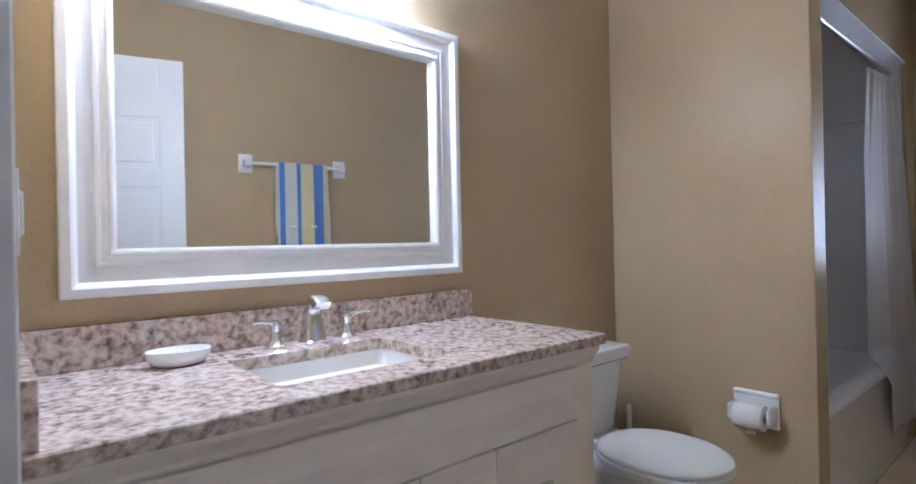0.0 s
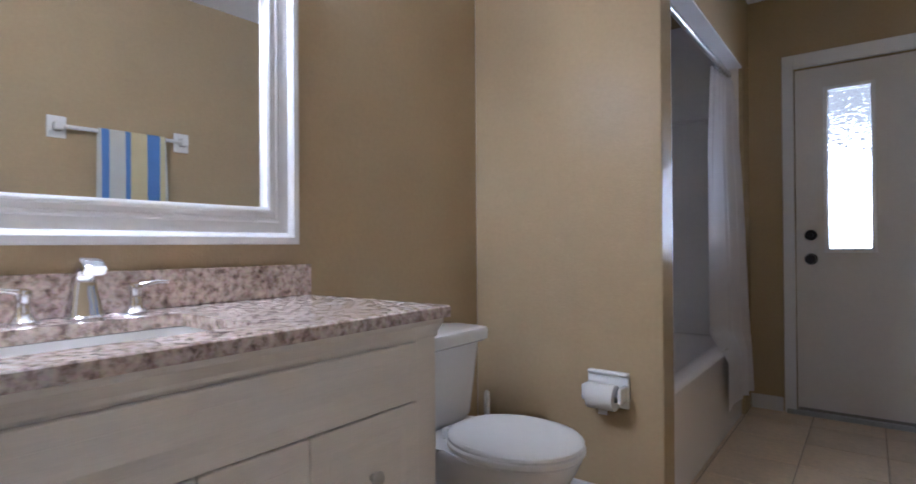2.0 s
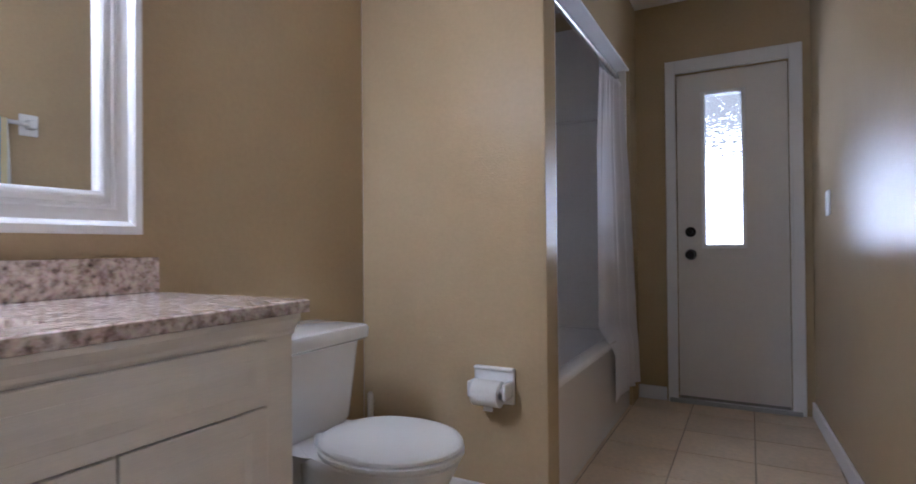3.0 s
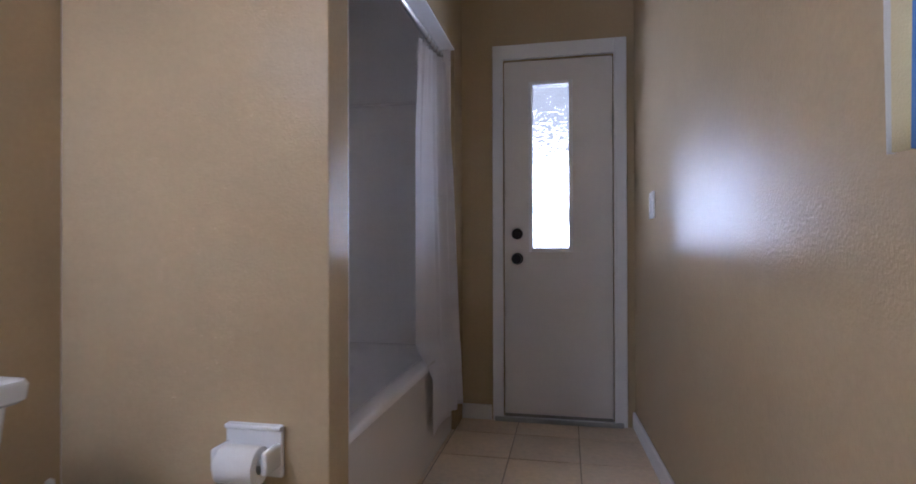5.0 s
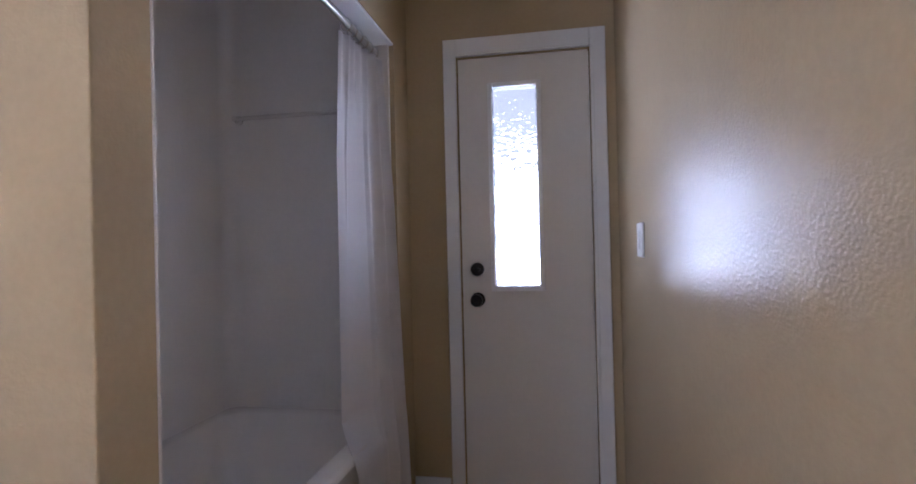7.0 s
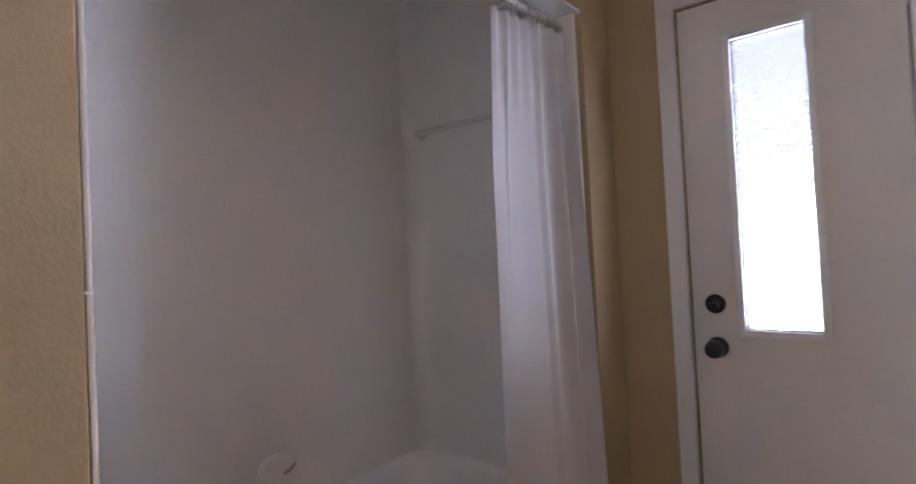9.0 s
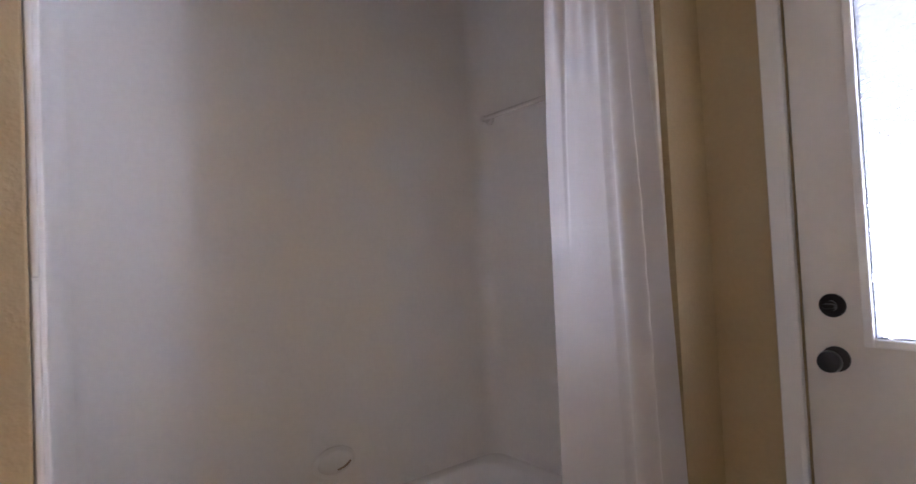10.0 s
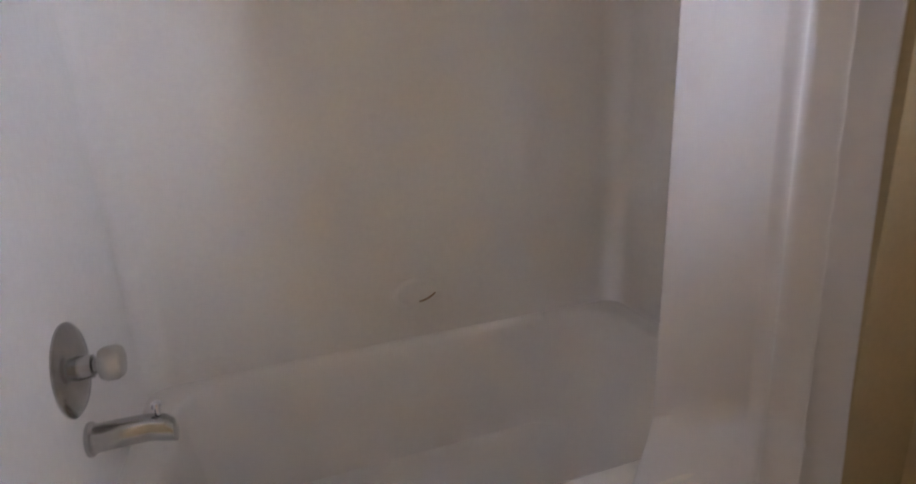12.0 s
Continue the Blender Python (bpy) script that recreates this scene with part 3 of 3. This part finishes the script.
def faucet():
    f = thing("faucet", "polished chrome widespread faucet with two lever handles", "faucet")
    y, z = -0.634, 0.857
    loops = []
    spine = [(0.078, 0.0, 0.032, 0.026, 0), (0.076, 0.03, 0.028, 0.022, 2), (0.074, 0.070, 0.022, 0.017, 6), (0.077, 0.092, 0.019, 0.015, 22), (0.088, 0.108, 0.019, 0.014, 50),
             (0.106, 0.116, 0.020, 0.014, 82), (0.124, 0.112, 0.021, 0.013, 108), (0.138, 0.102, 0.021, 0.012, 125)]
    for x, h, w, t, lean in spine:
        a, loop = radians(lean), []
        for px, py, _ in rrect(-t, t, -w, w, 0.008, 0, 4):
            loop.append((x + px * math.cos(a), y + py, z + h - px * math.sin(a)))
        loops.append(loop)
    part("spout", rings(loops), CHROME, f, smooth=True)
    part("spout_base", lathe([(0.040, 0), (0.040, 0.004), (0.036, 0.008)], (0.075, y, z)), CHROME, f, smooth=True)
    for dy, s in ((-0.104, -1), (0.102, 1)):
        h = part("handle", lathe([(0.027, 0), (0.027, 0.005), (0.020, 0.012), (0.014, 0.022), (0.0125, 0.045), (0.016, 0.058), (0.015, 0.066), (0.006, 0.070)], (0.075, y + dy, z)), CHROME, f, smooth=True)
        part("lever", tube([(0.075, y + dy, z + 0.060), (0.080, y + dy + s * 0.022, z + 0.066), (0.085, y + dy + s * 0.045, z + 0.070), (0.090, y + dy + s * 0.066, z + 0.069)], [0.009, 0.006, 0.005, 0.0045]), CHROME, h, smooth=True)


faucet()


def soap_dish():
    loops = []
    for r, h in ((0.62, 0.0), (0.80, 0.006), (0.96, 0.022), (1.0, 0.034), (0.97, 0.036), (0.90, 0.026), (0.72, 0.014), (0.3, 0.011)):
        loops.append([(0.115 + 0.047 * r * math.cos(a), -0.975 + 0.068 * r * math.sin(a), 0.857 + h) for a in [2 * math.pi * i / 36 for i in range(36)]])
    tagged(part("soap_dish", rings(loops), CERAMIC, smooth=True), "oval white ceramic soap dish on the granite top", "soap dish")


soap_dish()


def wall_mirror():
    m = thing("wall_mirror", "wide wall mirror in a moulded white frame above the vanity", "mirror")
    y0, y1, z0, z1 = -1.182, -0.056, 1.013, 1.830
    prof = [(0.000, 0.001), (0.000, 0.034), (0.004, 0.036), (0.018, 0.038), (0.023, 0.034), (0.030, 0.025), (0.044, 0.0235), (0.056, 0.0235), (0.060, 0.028), (0.066, 0.028), (0.069, 0.0255),
            (0.080, 0.027), (0.084, 0.031), (0.089, 0.031), (0.095, 0.028), (0.095, 0.002)]
    corner = [(y0, z0, 1, 1), (y1, z0, -1, 1), (y1, z1, -1, -1), (y0, z1, 1, -1)]
    for i, nm in enumerate(("frame_bottom", "frame_side", "frame_top", "frame_side")):
        a, b = corner[i], corner[(i + 1) % 4]
        part(nm, rings([[(x, c[0] + c[2] * d * 1.12, c[1] + c[3] * d * 1.12) for d, x in prof] for c in (a, b)]), TRIM, m)
    bm = boxes(((0.006, y0 + 0.10, z0 + 0.10), (0.011, y1 - 0.10, z1 - 0.10)))
    part("mirror_glass", bm, MIRROR, m, "clear silvered mirror glass")


wall_mirror()


def vanity_light():
    v = thing("vanity_light", "vanity light bar with frosted glass shades, lit", "wall lamp")
    part("back_plate", box(bmesh.new(), (0.001, -1.03, 1.985), (0.026, -0.37, 2.055), 0.006), NICKEL, v)
    for y in (-0.95, -0.70, -0.45):
        part("arm", tube([(0.026, y, 2.02), (0.06, y, 2.03), (0.085, y, 2.02), (0.095, y, 1.995)], 0.008), NICKEL, v, smooth=True)
        part("shade", lathe([(0.022, 0.09), (0.030, 0.085), (0.040, 0.05), (0.050, 0.0), (0.046, 0.0), (0.036, 0.05), (0.02, 0.08)], (0.095, y, 1.905)), SHADE, v, "frosted glass shade glowing white", True)


vanity_light()


# ---- toilet ----
def toilet():
    t = thing("toilet", "white two-piece toilet with the lid down, beside the vanity", "toilet")
    cy = 0.388
    loops = [rrect(0.035 + i, 0.245 + o, cy - 0.165 - w, cy + 0.165 + w, 0.035, z) for i, o, w, z in
             ((0.02, -0.02, -0.02, 0.374), (0.01, -0.002, -0.004, 0.40), (0.0, 0.012, 0.008, 0.55), (0.0, 0.022, 0.016, 0.662))]
    part("tank", rings(loops), CERAMIC, t, smooth=True)
    loops = [rrect(0.026, 0.281, cy - 0.190, cy + 0.190, 0.022, 0.660), rrect(0.020, 0.291, cy - 0.199, cy + 0.199, 0.026, 0.668), rrect(0.018, 0.294, cy - 0.202, cy + 0.202, 0.026, 0.698),
             rrect(0.022, 0.289, cy - 0.197, cy + 0.197, 0.026, 0.709), rrect(0.036, 0.272, cy - 0.182, cy + 0.182, 0.024, 0.713)]
    part("tank_lid", rings(loops), CERAMIC, t, smooth=True)
    loops = [egg(0.40, cy, 0.20, 0.105, 0.0, back=1.25), egg(0.40, cy, 0.195, 0.10, 0.04, back=1.25), egg(0.41, cy, 0.18, 0.095, 0.12, back=1.3), egg(0.43, cy, 0.20, 0.11, 0.20, back=1.25),
             egg(0.45, cy, 0.235, 0.145, 0.28, back=1.2), egg(0.47, cy, 0.25, 0.172, 0.345, back=1.1), egg(0.475, cy, 0.255, 0.178, 0.369, back=1.05), egg(0.475, cy, 0.25, 0.174, 0.3775, back=1.05)]
    part("bowl", rings(loops), CERAMIC, t, smooth=True)
    part("tank_deck", rings([rrect(0.05, 0.34, cy - 0.10, cy + 0.10, 0.05, 0.20), rrect(0.045, 0.36, cy - 0.13, cy + 0.13, 0.05, 0.34), rrect(0.045, 0.37, cy - 0.165, cy + 0.165, 0.05, 0.377)]), CERAMIC, t, smooth=True)
    seat = [egg(0.50, cy, 0.232, 0.183, z, back=0.86) for z in (0.379,)] + [egg(0.50, cy, 0.238, 0.188, 0.384, back=0.86), egg(0.50, cy, 0.238, 0.188, 0.394, back=0.86), egg(0.50, cy, 0.232, 0.183, 0.398, back=0.86)]
    part("seat", rings(seat), PLASTIC, t, smooth=True)
    lid = [egg(0.50, cy, 0.234 * k, 0.186 * k, z, back=0.86) for k, z in ((0.97, 0.3995), (1.0, 0.402), (1.0, 0.411), (0.975, 0.417), (0.90, 0.4205), (0.6, 0.4235), (0.2, 0.4245))]
    part("lid", rings(lid), PLASTIC, t, smooth=True)
    for s in (-1, 1):
        part("hinge", lathe([(0.014, 0), (0.014, 0.03), (0.010, 0.036), (0.002, 0.038)], (0.30, cy + s * 0.07, 0.376)), PLASTIC, t, smooth=True)
        part("floor_bolt_cap", lathe([(0.014, 0), (0.012, 0.012), (0.003, 0.018)], (0.36, cy + s * 0.118, 0.0)), PLASTIC, t, smooth=True)


toilet()


def paper_holder():
    h = thing("toilet_paper_holder", "white ceramic toilet paper holder on the partition", "toilet paper holder")
    x0, x1, z0, z1, y = 0.532, 0.694, 0.395, 0.530, P0
    part("back_plate", box(bmesh.new(), (x0, y - 0.016, z0), (x1, y, z1), 0.007, 3), CERAMIC, h, smooth=True)
    part("hood", box(bmesh.new(), (x0 + 0.002, y - 0.026, z1 - 0.014), (x1 - 0.002, y - 0.010, z1 - 0.001), 0.005, 3), CERAMIC, h, smooth=True)
    for x in (x0 + 0.003, x1 - 0.021):
        part("arm", box(bmesh.new(), (x, y - 0.085, 0.425), (x + 0.018, y - 0.010, 0.485), 0.008, 3), CERAMIC, h, smooth=True)
    part("roller", tube([(x0 + 0.020, y - 0.065, 0.455), (x1 - 0.020, y - 0.065, 0.455)], 0.009), PLASTIC, h, smooth=True)


paper_holder()


def paper_roll():
    r = thing("toilet_paper_roll", "part-used white toilet paper roll on its holder", "toilet paper")
    y, z = P0 - 0.067, 0.445
    part("roll", lathe([(0.020, 0), (0.046, 0), (0.047, 0.002), (0.047, 0.100), (0.046, 0.102), (0.020, 0.102), (0.020, 0)], (0.562, y, z), "x", 40), PAPER, r, smooth=True)
    bm = boxes(((0.596, y - 0.002, z - 0.066), (0.632, y - 0.0012, z - 0.046)))
    part("loose_sheet", bm, PAPER, r)


paper_roll()


# ---- towel bar, switches ----
BAR_Y = 0.18


def on_right_wall(ob):
    """Stands a thing built about x = 0 against the long wall."""
    ob.location, ob.rotation_euler = (right_wall_x(BAR_Y), BAR_Y, 0), (0, 0, math.atan(SKEW))


def towel_bar():
    b = thing("towel_bar", "white ceramic towel bar on the tan wall", "towel bar")
    on_right_wall(b)
    for y in (-0.295, 0.315):
        p = part("bracket", box(bmesh.new(), (-0.014, y - 0.042, 1.565), (0, y + 0.042, 1.677), 0.006, 3), CERAMIC, b, smooth=True)
        part("post", box(bmesh.new(), (-0.071, y - 0.020, 1.598), (-0.012, y + 0.020, 1.642), 0.008, 3), CERAMIC, p, smooth=True)
    part("bar", tube([(-0.052, -0.285, 1.62), (-0.052, 0.01, 1.62), (-0.052, 0.305, 1.62)], 0.011), CERAMIC, b, smooth=True)


towel_bar()


def towel():
    loops = []
    xb, zb, r = -0.052, 1.62, 0.017
    path = [(xb + r, zb - 0.44 + 0.044 * i) for i in range(11)]
    path += [(xb + r * math.cos(radians(a)), zb + r * math.sin(radians(a))) for a in range(20, 180, 20)]
    path += [(xb - r, zb - 0.04 * i) for i in range(14)]
    for x, z in path:
        drop = max(0.0, zb - z)
        loops.append([(x - (0.006 * math.sin(21 * u / 0.34 + 2 * drop) * min(1, drop * 5) if x < xb else -0.003 * math.sin(17 * u) * min(1, drop * 5)), -0.125 + u * (1 + 0.05 * min(1, drop * 3)) - 0.01 * min(1, drop), z)
                      for u in [0.33 * i / 40 for i in range(41)]])
    t = thing("towel", "blue, cream and white striped towel folded over the bar", "towel")
    on_right_wall(t)
    cl = part("cloth", rings(loops, close=False), TOWEL, t, smooth=True)
    s = cl.modifiers.new("thickness", "SOLIDIFY")
    s.thickness = 0.006
    for y in (-0.035, 0.10):
        part("hem_tassel", box(bmesh.new(), (xb - r - 0.016, y - 0.022, 1.232), (xb - r - 0.008, y + 0.022, 1.244), 0.003), PAPER, t, "white knotted trim")


towel()


def light_switch(name, centre, axis, sgn, w, label):
    """A plate with a rocker, facing along the axis."""
    s = thing(name, label, "light switch")

    def b(hw, hz, d0, d1, bev):
        lo, hi = [0, 0, 0], [0, 0, 0]
        o = 1 - axis
        lo[axis], hi[axis] = sorted((centre[axis] + sgn * d0, centre[axis] + sgn * d1))
        lo[o], hi[o] = centre[o] - hw, centre[o] + hw
        lo[2], hi[2] = centre[2] - hz, centre[2] + hz
        return box(bmesh.new(), lo, hi, bev, 2)

    part("plate", b(w / 2, 0.060, 0.0, 0.007, 0.003), PLASTIC, s)
    part("rocker_frame", b(0.0175, 0.034, 0.006, 0.0085, 0.001), PLASTIC, s)
    part("rocker", b(0.0155, 0.031, 0.008, 0.012, 0.002), PLASTIC, s)


light_switch("light_switch", (right_wall_x(2.22) + 0.002, 2.22, 1.168), 0, -1, 0.120, "white rocker light switch plate beside the outside door")
light_switch("light_switch", (0.47, Y0, 1.17), 1, 1, 0.075, "white rocker light switch plate beside the mirror")

def toilet_brush():
    t = thing("toilet_brush", "white plastic toilet brush in its holder behind the toilet", "toilet brush")
    x, y = 0.185, 0.72
    part("holder", lathe([(0.045, 0), (0.048, 0.004), (0.044, 0.06), (0.038, 0.14), (0.036, 0.142), (0.030, 0.138)], (x, y, 0.0)), PLASTIC, t, smooth=True)
    part("handle", lathe([(0.008, 0.13), (0.008, 0.30), (0.011, 0.33), (0.012, 0.41), (0.009, 0.425), (0.003, 0.43)], (x, y, 0.0)), PLASTIC, t, smooth=True)


toilet_brush()

# ---- floor tiles ----
step, joint = 0.326, 0.006
bm = box(bmesh.new(), (0, 0, -0.006), (step - joint, step - joint, 0.0), 0.0018, 1)
tile_mesh = bpy.data.meshes.new("tile")
bm.to_mesh(tile_mesh)
bm.free()
tile_mesh.materials.append(TILE)
bm = box(bmesh.new(), (0, 0, -0.006), (0.15, step - joint, 0.0), 0.0018, 1)
cut_mesh = bpy.data.meshes.new("tile")
bm.to_mesh(cut_mesh)
bm.free()
cut_mesh.materials.append(TILE)
for i in range(-1, 7):
    for j in range(-5, 9):
        y = 2.48 - step * 7 + step * j
        if (i < 0 and y > Y0 - 0.5) or (i == 6 and y + step > 2.4):
            continue
        o = new("tile", cut_mesh if i == 6 else tile_mesh)
        o.parent = floor
        o.location = (1.137 + joint / 2 - step * 4 + step * i, y, 0.0)
